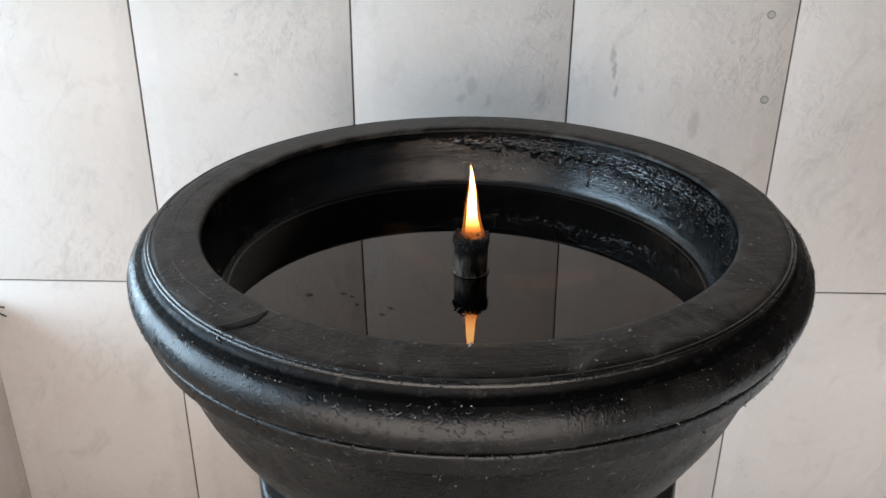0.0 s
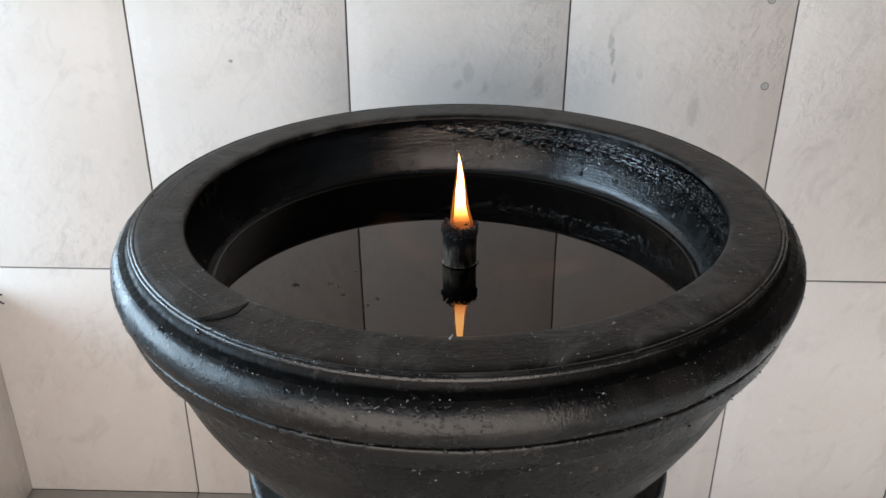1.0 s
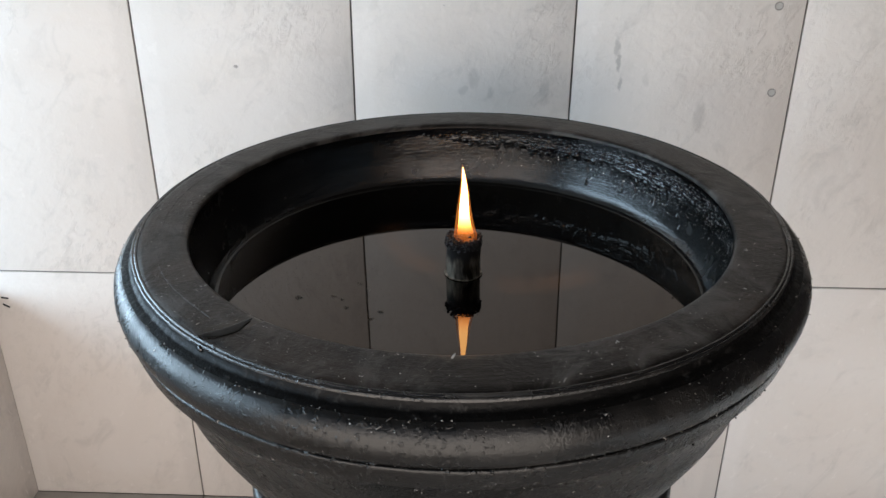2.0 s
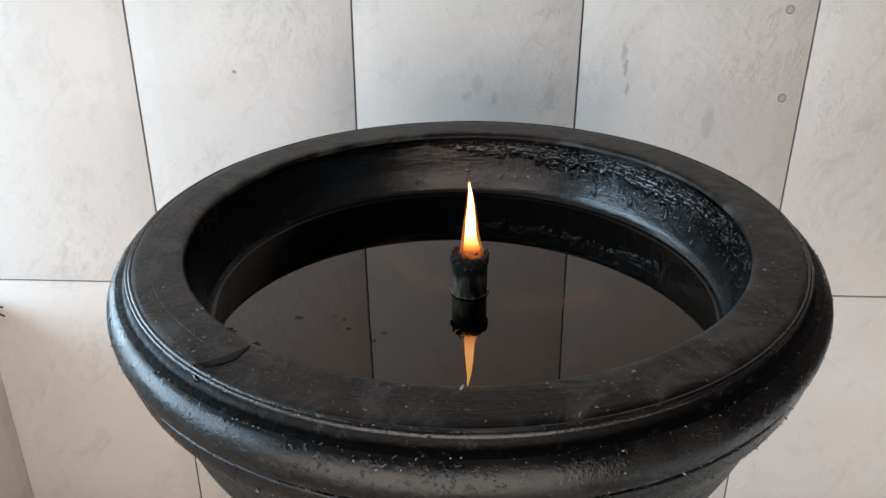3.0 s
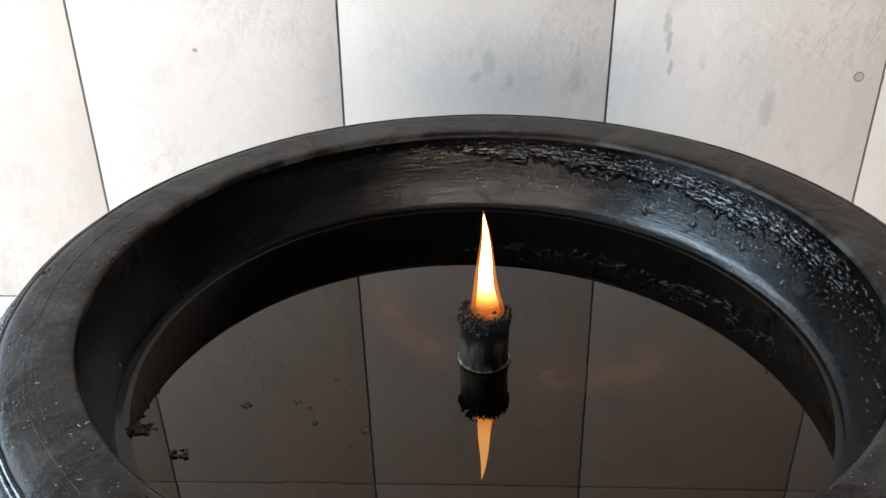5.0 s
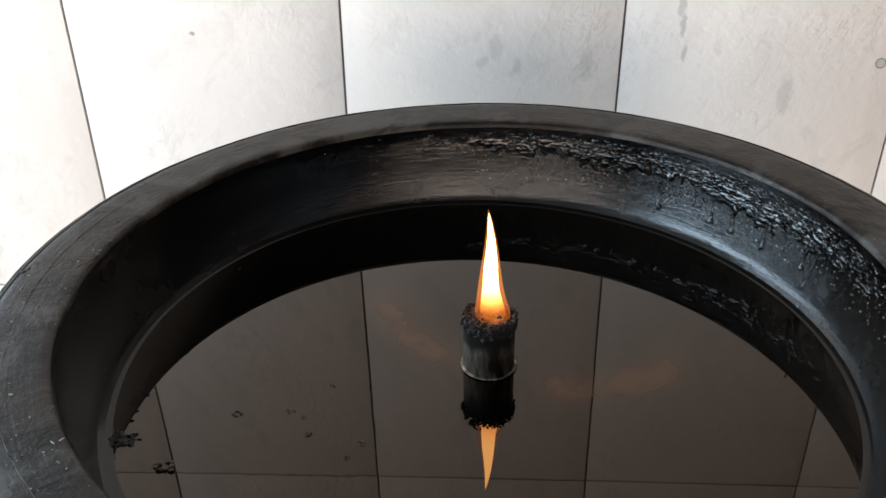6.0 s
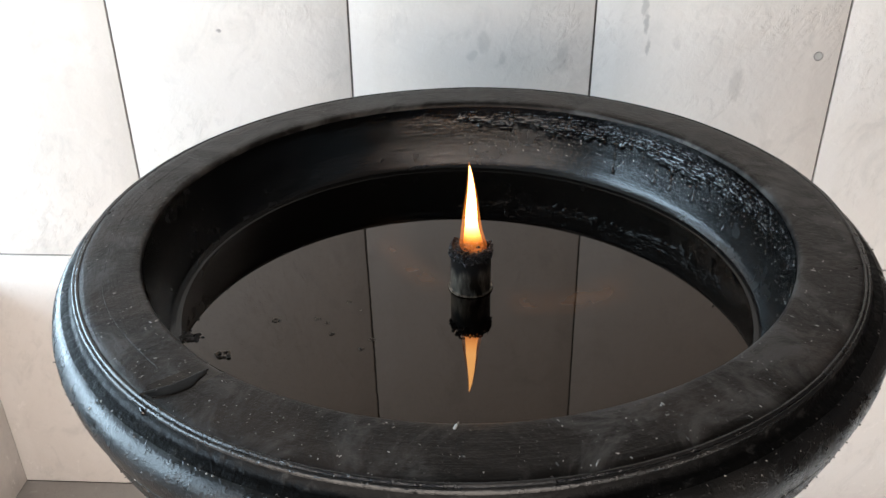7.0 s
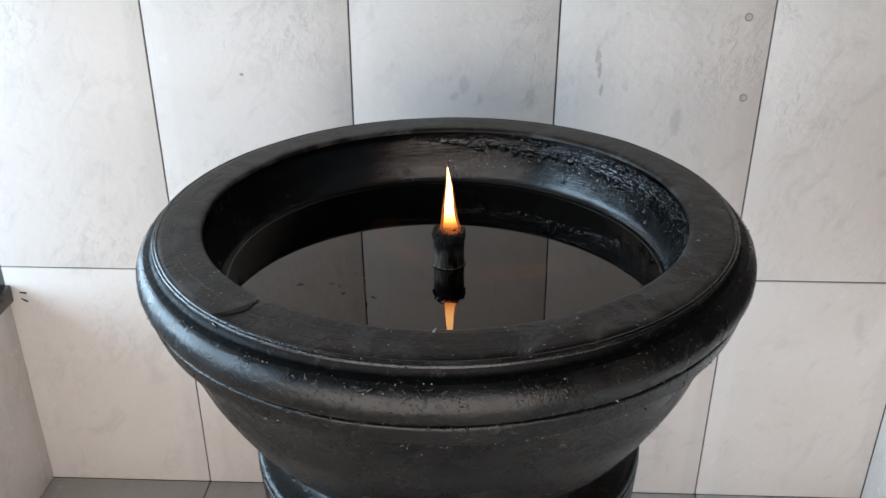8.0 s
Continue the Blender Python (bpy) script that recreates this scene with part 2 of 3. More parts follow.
m.set(Base_Color=m.mix(m.noise(m.local(), 60, 4), (0.0024, 0.0021, 0.0019), (0.006, 0.005, 0.0042)), Roughness=0.38, Specular_IOR_Level=0.12, Normal=m.bump(m.noise(m.local(), 90, 3), 0.3, 0.002))
EDGE_SHADE = m.mat

m = Mat("wet_ledge")
m.set(Base_Color=(0.007, 0.0063, 0.006), Roughness=0.14, IOR=1.36)
LEDGE = m.mat

m = Mat("stained_tin")
own = m.local()
high = m.axes(own)[2]
sootline = m.math("ADD", high, m.math("MULTIPLY", m.math("SUBTRACT", m.noise(m.mapped(own, scale=(1, 1, 0.3)), 120, 4), 0.5), 0.022))
m.set(Base_Color=m.mix(m.ramp(sootline, 0.014, 0.030), m.mix(m.ramp(m.noise(m.mapped(own, scale=(1, 1, 0.25)), 150, 5), 0.35, 0.65), (0.36, 0.315, 0.26), (0.05, 0.038, 0.028)), (0.012, 0.011, 0.011)),
      Metallic=m.ramp(sootline, 0.014, 0.030, 0.85, 0.0), Specular_IOR_Level=0.22, Roughness=m.ramp(m.noise(own, 140), 0.3, 0.7, 0.28, 0.5))
TIN = m.mat

m = Mat("charred_wick")
m.set(Base_Color=m.mix(m.ramp(m.noise(m.local(), 260, 4), 0.52, 0.7), (0.004, 0.0037, 0.0045), (0.075, 0.067, 0.080)), Roughness=0.6,
      Normal=m.bump(m.noise(m.local(), 420, 3), 0.6, 0.002))
CHAR = m.mat

m = Mat("pale_crumbs")
m.set(Base_Color=m.mix(m.ramp(m.node("NewGeometry").outputs["Random Per Island"], 0.3, 1.0), (0.05, 0.046, 0.042), (0.34, 0.32, 0.295)), Roughness=0.7)
CRUMB = m.mat


def flame_material(name, low, high, strength, clear_low, clear_high, foot, mid, top, dense=1.0):
    """Glowing gas: it thins towards its foot and its tip."""
    m = Mat(name)
    z = m.axes(m.local())[2]
    glow = m.node("Emission")
    m.put(glow.inputs[0], m.mix(m.ramp(z, foot, mid), low, high))
    glow.inputs[1].default_value = strength
    clear = m.node("BsdfTransparent")
    both = m.node("MixShader")
    body = m.math("MULTIPLY", m.ramp(z, foot, mid, clear_low, 1.0), m.ramp(z, mid, top, 1.0, clear_high))
    m.put(both.inputs[0], m.math("MULTIPLY", body, dense))
    m.put(both.inputs[1], clear.outputs[0])
    m.put(both.inputs[2], glow.outputs[0])
    out = m.tree.nodes["Material Output"]
    m.tree.links.new(both.outputs[0], out.inputs["Surface"])
    return m.mat


FLAME_OUT = flame_material("flame_mantle", (1.0, 0.20, 0.03), (1.0, 0.30, 0.05), 2.0, 0.45, 0.6, -0.004, 0.026, 0.100, 0.15)
FLAME_IN = flame_material("flame_core", (1.0, 0.26, 0.03), (1.0, 0.56, 0.20), 11.0, 0.02, 0.8, 0.008, 0.040, 0.092)

# ---- builders ----


def mesh_from(name, bm, material, smooth=40):
    me = bpy.data.meshes.new(name)
    bmesh.ops.recalc_face_normals(bm, faces=bm.faces)
    bm.to_mesh(me)
    bm.free()
    me.materials.append(material)
    if smooth:
        me.shade_smooth()
        me.set_sharp_from_angle(angle=radians(smooth))
    return me


def part(name, bm, material, parent, label="", at=None, smooth=40):
    ob = new(name, mesh_from(name, bm, material, smooth))
    ob.parent = parent
    if at is not None:
        ob.matrix_basis = at
    return tagged(ob, label)


def thing(name, at, label, category, group="", kind=""):
    ob = new(name)
    ob.empty_display_size = 0.05
    ob.location = at
    return tagged(ob, label, category, group, kind)


def box(bm, x0, x1, y0, y1, z0, z1, bevel=0.0):
    made = bmesh.ops.create_cube(bm, size=1.0, matrix=Matrix.LocRotScale(((x0 + x1) / 2, (y0 + y1) / 2, (z0 + z1) / 2), None, (x1 - x0, y1 - y0, z1 - z0)))
    if bevel:
        edges = {e for v in made["verts"] for e in v.link_edges}
        bmesh.ops.bevel(bm, geom=list(edges), offset=bevel, segments=2, profile=0.6, affect="EDGES")
    return bm


def boxed(*sizes, bevel=0.0):
    return box(bmesh.new(), *sizes, bevel=bevel)


def rounded(profile, steps=4):
    """A Catmull-Rom run through (r, z, soft) points; soft 0 keeps a corner."""
    out = []
    n = len(profile)
    for i in range(n - 1):
        p0, p1, p2, p3 = profile[max(i - 1, 0)], profile[i], profile[i + 1], profile[min(i + 2, n - 1)]
        for k in range(steps):
            u = k / steps
            point = []
            for c in (0, 1):
                t1 = (p2[c] - p0[c]) / 2 * p1[2]
                t2 = (p3[c] - p1[c]) / 2 * p2[2]
                h1, h2 = 2 * u**3 - 3 * u**2 + 1, -2 * u**3 + 3 * u**2
                h3, h4 = u**3 - 2 * u**2 + u, u**3 - u**2
                point.append(h1 * p1[c] + h3 * t1 + h2 * p2[c] + h4 * t2)
            out.append(tuple(point))
    out.append((profile[-1][0], profile[-1][1]))
    return out


def lathe(profile, segments=160, steps=4, rough=0.0, closed=False, oval=False):
    """A body turned about z, with the slight unevenness of cast stone."""
    bm = bmesh.new()
    line = rounded(profile, steps)
    rings = []
    for r, z in line:
        ring = []
        for k in range(segments):
            a = 2 * math.pi * k / segments
            wide = 1 + 0.013 * min(1, max(0, (0.345 - r) / 0.055)) if oval else 1
            v = Vector((0.996 * r * wide * math.cos(a), 0.996 * r * math.sin(a), z))
            if rough and r > 0.02:
                d = rough * (noise.noise(v * 9) + 0.5 * noise.noise(v * 31) + 0.35 * noise.noise(v * 90))
                v += Vector((math.cos(a), math.sin(a), 0.4)) * d
            ring.append(bm.verts.new(v))
        rings.append(ring)
    pairs = list(zip(rings, rings[1:])) + ([(rings[-1], rings[0])] if closed else [])
    for a, b in pairs:
        for k in range(segments):
            j = (k + 1) % segments
            bm.faces.new((a[k], a[j], b[j], b[k]))
    return bm


def ball(detail):
    bm = bmesh.new()
    bmesh.ops.create_icosphere(bm, subdivisions=detail, radius=1.0)
    bm.verts.ensure_lookup_table()
    shape = [v.co.copy() for v in bm.verts], [[v.index for v in f.verts] for f in bm.faces]
    bm.free()
    return shape


BALL = ball(1)


def stamp(bm, points, faces):
    made = [bm.verts.new(p) for p in points]
    for f in faces:
        bm.faces.new([made[k] for k in f])


def lump(bm, at, size, seed, turn=None):
    """An uneven pebble."""
    basis = Matrix.LocRotScale(at, turn, size)
    shift = Vector((seed * 3.1, seed, 0))
    stamp(bm, [basis @ (p * (1 + 0.35 * noise.noise(p * 1.7 + shift))) for p in BALL[0]], BALL[1])


# ---- the room ----
LEFT, RIGHT, FRONT, TOP = -0.797, 1.200, -2.40, 2.70
OUTER_X, OUTER_Y = -2.50, 1.60
TW, TH, GAP = 0.400, 0.597, 0.0032
ROWS_Z = [k * TH - 0.001 for k in range(5)]


def structure(name, bm, material, label, category):
    ob = new(name, mesh_from(name, bm, material, 0))
    return tagged(ob, label, category, "", "structure")


wall_back = structure("wall_back", boxed(LEFT - 0.15, RIGHT + 0.15, 0.0035, 0.15, 0, TOP), GROUT,
                      "back wall of pale stone-look tiles with dark grout", "wall")
wall_left = structure("wall_left", boxed(LEFT - 0.15, LEFT - 0.0035, -2.0, 0.0035, 0, 0.508), GROUT,
                      "low tiled parapet wall beside an added passage", "wall")
# unseen passage, added so side light comes over the parapet at a low angle
box_bm = boxed(OUTER_X - 0.15, OUTER_X, FRONT, OUTER_Y, 0, 0.50)
box(box_bm, OUTER_X - 0.15, OUTER_X, FRONT, OUTER_Y, 2.12, TOP)
wall_passage = structure("wall_passage", box_bm, PLASTER, "unseen plastered outer wall with a wide opening, added to frame the side light", "wall")
box_bm = boxed(OUTER_X, LEFT - 0.15, OUTER_Y, OUTER_Y + 0.15, 0, TOP)
box(box_bm, LEFT - 0.15, LEFT, 0.15, OUTER_Y + 0.15, 0, TOP)
wall_passage_end = structure("wall_passage_end", box_bm, PLASTER, "unseen plain plastered walls, added to close the passage", "wall")
wall_right = structure("wall_right", boxed(RIGHT + 0.0035, RIGHT + 0.15, -2.0, 0.0035, 0, TH), GROUT,
                       "side wall tiled white to knee height", "wall")
# unseen dark wall, added so the inner bowl mirrors something dark
box_bm = boxed(RIGHT, RIGHT + 0.15, -2.0, 0.0035, TH, TOP)
box(box_bm, RIGHT, RIGHT + 0.15, FRONT, -2.0, 0, TOP)
wall_right_plain = structure("wall_right_plain", box_bm, BROWN, "unseen dark brown side wall, added to keep the bowl's reflections dark", "wall")
box_bm = boxed(OUTER_X - 0.15, RIGHT + 0.15, FRONT - 0.15, FRONT, 2.00, TOP)
box(box_bm, OUTER_X - 0.15, OUTER_X, FRONT - 0.15, FRONT, 0, 2.00)
box(box_bm, RIGHT, RIGHT + 0.15, FRONT - 0.15, FRONT, 0, 2.00)
wall_front = structure("wall_front", box_bm, PLASTER, "plastered beam and posts round the open front", "wall")
floor = structure("floor", boxed(OUTER_X - 0.15, RIGHT + 0.15, FRONT - 0.15, OUTER_Y + 0.15, -0.1, -0.0035), GROUT, "floor of beige square tiles", "floor")
ceiling = structure("ceiling", boxed(OUTER_X - 0.15, RIGHT + 0.15, FRONT - 0.15, OUTER_Y + 0.15, TOP, TOP + 0.12), PLASTER, "plain plastered ceiling", "ceiling")
ground = structure("ground", boxed(-2500, 2500, -2500, 2500, -0.6, -0.12), GROUND, "bare dry ground outside", "ground")

ledge = new("window_sill", mesh_from("window_sill", boxed(LEFT - 0.16, LEFT + 0.012, -2.0, -0.002, 0.510, 0.552, bevel=0.004), GRANITE, 40))
tagged(ledge, "polished black stone sill on the low wall", "sill", "", "structure")

# ---- the black stone lamp ----
AXIS = (0.208, -0.695)
OIL_Z = 0.984
urn = thing("oil_lamp_urn", (*AXIS, 0), "large black painted stone oil lamp urn on a pedestal", "oil lamp")

# the whole bowl leans about a degree
LEAN = Matrix.Translation((0, 0, 1.063)) @ Matrix.Rotation(radians(0.95), 4, Vector((0.34, -0.94, 0))) @ Matrix.Translation((0, 0, -1.06))

RIM = [(0.2868, 1.0545, 0), (0.2882, 1.0590, 1), (0.2930, 1.0608, 1), (0.3050, 1.0612, 1), (0.3290, 1.0612, 1), (0.3368, 1.0604, 1), (0.3402, 1.0590, 0)]
LIP = [(0.3398, 1.0588, 0), (0.3408, 1.0600, 0.5), (0.3424, 1.0600, 0.5), (0.3436, 1.0584, 0), (0.3446, 1.0588, 0.5), (0.3457, 1.0584, 0.6), (0.3464, 1.0572, 0.6), (0.3466, 1.0555, 0)]
COVE = [(0.3464, 1.0562, 0), (0.3472, 1.0520, 1), (0.3494, 1.0486, 1), (0.3530, 1.0474, 1), (0.3572, 1.0458, 0)]
BULGE = [(0.3566, 1.0459, 0), (0.3612, 1.0428, 1), (0.3662, 1.0345, 1), (0.3685, 1.0240, 1), (0.3672, 1.0130, 1), (0.3640, 1.0070, 0)]
BODY = [(0.3640, 1.0080, 0), (0.3600, 1.0065, 0.5), (0.3600, 1.0040, 0.5), (0.3625, 1.0010, 1), (0.3600, 0.9890, 0.6), (0.3568, 0.9795, 0.4), (0.3530, 0.9770, 0.3), (0.3490, 0.9700, 1),
        (0.3390, 0.9500, 1), (0.3270, 0.9230, 1), (0.3170, 0.8950, 1), (0.3040, 0.8680, 1), (0.2840, 0.8320, 1), (0.2620, 0.8000, 1), (0.2400, 0.7760, 1), (0.2250, 0.7600, 0)]
WALL = [(0.2868, 1.0550, 0), (0.2866, 1.0460, 1), (0.2846, 1.0300, 1), (0.2819, 1.0120, 1), (0.2784, 0.9970, 1), (0.2746, 0.9850, 1), (0.2690, 0.9770, 0)]
NECK = [(0.2250, 0.7620, 0), (0.2240, 0.7500, 1), (0.2360, 0.7420, 1), (0.2540, 0.7390, 1), (0.2600, 0.7350, 1), (0.2615, 0.7290, 0.5), (0.2550, 0.7255, 0.3)]
for k in range(6):
    NECK += [(0.2605 - 0.0008 * k, 0.7235 - 0.0125 * k, 0.5), (0.2620 - 0.0008 * k, 0.7190 - 0.0125 * k, 0.8), (0.2605 - 0.0008 * k, 0.7145 - 0.0125 * k, 0.5), (0.2545 - 0.0008 * k, 0.7125 - 0.0125 * k, 0.3)]
NECK += [(0.2400, 0.6450, 0)]
SHAFT = [(0.2400, 0.6560, 0), (0.2150, 0.6200, 1), (0.1950, 0.5500, 1), (0.1850, 0.4200, 1), (0.1900, 0.3000, 1), (0.2150, 0.2000, 1), (0.2300, 0.1500, 0)]
FOOT = [(0.2250, 0.1520, 0), (0.2600, 0.1480, 1), (0.2700, 0.1300, 1), (0.2650, 0.1100, 0), (0.2900, 0.1050, 1), (0.3000, 0.0800, 1), (0.3000, 0.0020, 0), (0.0, 0.0, 0)]
rim = part("rim", lathe(RIM, 240, 4, 0.0005, oval=True), RIM_TOP, urn, "sooty flat rim with a grooved edge", LEAN)
part("lip", lathe(LIP, 240, 4, 0.0006), LIP_PAINT, urn, "glossy double-ridged lip", LEAN)
part("cove", lathe(COVE, 240, 4, 0.0007), GROOVE_BLACK, urn, "matte black groove under the lip", LEAN)
part("rim_moulding", lathe(BULGE, 240, 5, 0.0007), OUTER, urn, "glossy rounded moulding under the rim", LEAN)
bowl = part("bowl", lathe(BODY, 240, 4, 0.0007), BODY_PAINT, urn, "oily black outer bowl", LEAN)
inner_wall = part("inner_wall", lathe(WALL, 240, 6, 0.0005, oval=True), INNER, urn, "wet glossy black inner wall", LEAN)
part("inner_ledge", lathe([(0.2790, 0.9866, 0), (0.2735, 0.9856, 1), (0.2665, 0.9849, 1), (0.2640, 0.9830, 0), (0.262, 0.93, 0), (0.22, 0.90, 0), (0.0, 0.895, 0)], 160, 2, oval=True), LEDGE, urn)
part("collar", lathe(NECK, 160, 4, 0.0005), OUTER, urn, "ringed black collar", LEAN)
part("shaft", lathe(SHAFT, 96, 4, 0.0007), OUTER, urn)
part("foot", lathe(FOOT, 96, 3, 0.0007), OUTER, urn)


def wall_radius(z):
    """The inner wall's radius at a height."""
    for (r0, z0, _), (r1, z1, _) in zip(WALL, WALL[1:]):
        if z >= z1:
            return 0.996 * (r0 + (r1 - r0) * min(1, max(0, (z0 - z) / (z0 - z1))))
    return 0.996 * WALL[-1][0]


# caked oil below the rim: one fused, uneven skin with loose grains in it
def caked_depth(a, z):
    """How far the cake stands off the wall, in metres; below zero there is none."""
    heavy = max(0.0, 1 - abs(a - 25) / 100) ** 0.8
    p = Vector((a * 0.09, z * 160, 0))
    edge = 1.0545 - 0.008 - 0.025 * heavy + 0.009 * noise.noise(Vector((a * 0.16, 1.5, 0))) + 0.008 * noise.noise(Vector((a * 0.7, 4.0, z * 90)))
    cover = min(1, max(-0.6, (z - edge) / 0.0065))
    if cover <= 0:
        return cover * 0.001
    knob = abs(noise.noise(p * 1.6)) + 0.7 * abs(noise.noise(p * 4.1 + Vector((3, 7, 1)))) + 0.4 * noise.noise(Vector((a * 1.3, z * 420, 2)))
    # smoother towards the top, where the oil has run down
    smooth = min(1, max(0.12, (1.0520 - z) / 0.020 + 0.35 * noise.noise(Vector((a * 0.12, z * 60, 8)))))
    return cover * (0.0003 + 0.0018 * knob * smooth)


bm = bmesh.new()
grid = []
for i in range(720):
    a = -22 + 150 * i / 719
    row = []
    for k in range(54):
        z = 1.0548 - 0.052 * k / 53
        r = wall_radius(z) - caked_depth(a, z)
        row.append(bm.verts.new((1.012 * r * math.cos(radians(a)), r * math.sin(radians(a)), z)))
    grid.append(row)
for p, q in zip(grid, grid[1:]):
    for k in range(53):
        bm.faces.new((p[k], p[k + 1], q[k + 1], q[k]))
part("oil_cake", bm, CRUST, inner_wall, "glossy oil caked under the rim", smooth=180)
bm = bmesh.new()
rng = random.Random(21)
for k in range(1300):
    a = rng.triangular(-22, 125, 35)
    z = 1.0500 - abs(rng.gauss(0.011, 0.009))
    depth = caked_depth(a, z)
    if depth < 0.0001 or z < 1.008:
        continue
    s = rng.choice((0.0005, 0.0006, 0.0008, 0.0010, 0.0013, 0.0018, 0.0024))
    r = wall_radius(z) - depth * 0.85
    lump(bm, (1.012 * r * math.cos(radians(a)), r * math.sin(radians(a)), z), (s * 0.55, s * rng.uniform(0.9, 2.6), s * rng.uniform(0.6, 1.0)), k, Euler((rng.uniform(-0.5, 0.5), 0, radians(a))))
caked = part("oil_grain", bm, CRUST, inner_wall, "glossy grains in the caked oil", smooth=180)
caked["kind"] = "stuff"
bm = bmesh.new()
for k in range(420):
    a = rng.choice((rng.gauss(8, 20), rng.gauss(20, 30), rng.uniform(30, 95)))
    z = rng.uniform(1.002, 1.050)
    r = wall_radius(z) + 0.0001
    s = rng.choice((0.0004, 0.0005, 0.0006, 0.0009))
    lump(bm, (1.012 * r * math.cos(radians(a)), r * math.sin(radians(a)), z), (s * 0.7, s * rng.uniform(0.7, 1.5), s), k, Euler((rng.uniform(-0.6, 0.6), 0, radians(a))))
part("wall_grit", bm, CRUMB, inner_wall, "fine pale grit stuck to the wet wall", smooth=180)["kind"] = "stuff"


def drip(a0, a1, z0, z1, fat):
    bm = bmesh.new()
    n = 14
    rings = []
    for i in range(n + 1):
        u = i / n
        a = radians(a0 + (a1 - a0) * u + 0.5 * noise.noise(Vector((a0, u * 4, 0))))
        z = z0 + (z1 - z0) * u
        r = wall_radius(z) + 0.0006
        w = fat * (0.75 + 0.5 * noise.noise(Vector((a0, u * 5, 3))) + (0.6 if 0.8 < u < 0.97 else 0.0)) * (0.25 if i == n else 1)
        out, side = Vector((-math.cos(a), -math.sin(a), 0)), Vector((-math.sin(a), math.cos(a), 0))
        c = Vector((1.012 * r * math.cos(a), r * math.sin(a), z))
        rings.append([bm.verts.new(c + out * (w * 0.8 * math.cos(t)) + side * (w * math.sin(t))) for t in (2 * math.pi * q / 8 for q in range(8))])
    for p, q in zip(rings, rings[1:]):
        for k in range(8):
            bm.faces.new((p[k], p[(k + 1) % 8], q[(k + 1) % 8], q[k]))
    for end in (rings[0], rings[-1]):
        bm.faces.new(end)
    part("drip", bm, CRUST, inner_wall, smooth=180)


for a0, a1, z0, z1, fat in ((54.3, 53.6, 1.033, 0.994, 0.0026), (42.4, 42.8, 1.030, 0.998, 0.0026), (38.6, 38.0, 1.030, 0.997, 0.0027), (31.0, 31.0, 1.034, 0.997, 0.0025),
                            (46.8, 46.6, 1.026, 1.010, 0.0016), (26.0, 26.3, 1.030, 1.006, 0.0016), (21.2, 21.8, 1.030, 1.001, 0.0026), (17.6, 20.0, 1.030, 0.988, 0.0017), (8.9, 12.6, 1.032, 0.992, 0.0018), (2.5, 4.0, 1.026, 1.000, 0.0014), (76, 76.2, 1.020, 1.008, 0.0009), (86, 84.5, 1.022, 1.006, 0.0008)):
    drip(a0, a1, z0, z1, fat)


def crumb(bm, at, size, rng):
    """A gritty fleck with a few flat sides."""
    turn = Euler((rng.uniform(-0.5, 0.5), rng.uniform(-0.5, 0.5), rng.uniform(0, 3.1)))
    basis = Matrix.LocRotScale(at, turn, (size * rng.choice((1, 1, 1.3, 2.6)), size * rng.uniform(0.5, 1), size * 0.5))
    points = []
    for z, r in ((-0.6, 1.0), (0.6, 0.6)):
        for k in range(5):
            a = k * math.tau / 5
            points.append(basis @ Vector((r * math.cos(a) + rng.uniform(-0.2, 0.2), r * math.sin(a) + rng.uniform(-0.2, 0.2), z)))
    stamp(bm, points, [[4, 3, 2, 1, 0], [5, 6, 7, 8, 9]] + [[k, (k + 1) % 5, 5 + (k + 1) % 5, 5 + k] for k in range(5)])


bm = bmesh.new()
rng = random.Random(33)
for k in range(1000):
    a = radians(rng.gauss(-95, 66))
    r = rng.uniform(0.291, 0.343)
    crumb(bm, (r * math.cos(a), r * math.sin(a), 1.0614 if r < 0.332 else 1.0612 - (r - 0.332) * 0.25), rng.choice((0.0002, 0.0003, 0.0003, 0.0004, 0.0005, 0.0008)), rng)
for a, r, s in ((-90, 0.293, 0.0015), (-66, 0.294, 0.0013), (-64, 0.310, 0.0012), (-128, 0.331, 0.0015), (-75, 0.334, 0.0011)):
    crumb(bm, (r * math.cos(radians(a)), r * math.sin(radians(a)), 1.0617), s, rng)
part("rim_grit", bm, CRUMB, rim, "pale grit and crumbs on the rim", smooth=0)["kind"] = "stuff"

bm = bmesh.new()
outline = [(0.9945 * r, z) for r, z in rounded(BULGE, 5) + rounded(BODY[4:9], 4)]
for k in range(1500):
    a = radians(rng.gauss(-95, 52))
    r, z = rng.choice(outline)
    z += rng.uniform(-0.002, 0.002)
    crumb(bm, (r * math.cos(a), r * math.sin(a), z), rng.choice((0.0003, 0.0004, 0.0004, 0.0005, 0.0006, 0.0010)), rng)
part("bowl_grit", bm, CRUMB, bowl, "pale grit stuck to the oily bowl", smooth=0)["kind"] = "stuff"

bm = bmesh.new()
for k in range(520):
    a = radians(rng.choice((rng.gauss(-165, 22), rng.gauss(-25, 14), rng.gauss(-25, 14), rng.gauss(-100, 40))))
    r, z = rng.choice(outline[8:])
    s = rng.uniform(0.0004, 0.0011)
    lump(bm, (r * math.cos(a), r * math.sin(a), z + rng.uniform(-0.003, 0.003)), (s, s, s * 0.7), k)
part("paint_grain", bm, OUTER, bowl, "rough nibs in the black paint")["kind"] = "stuff"

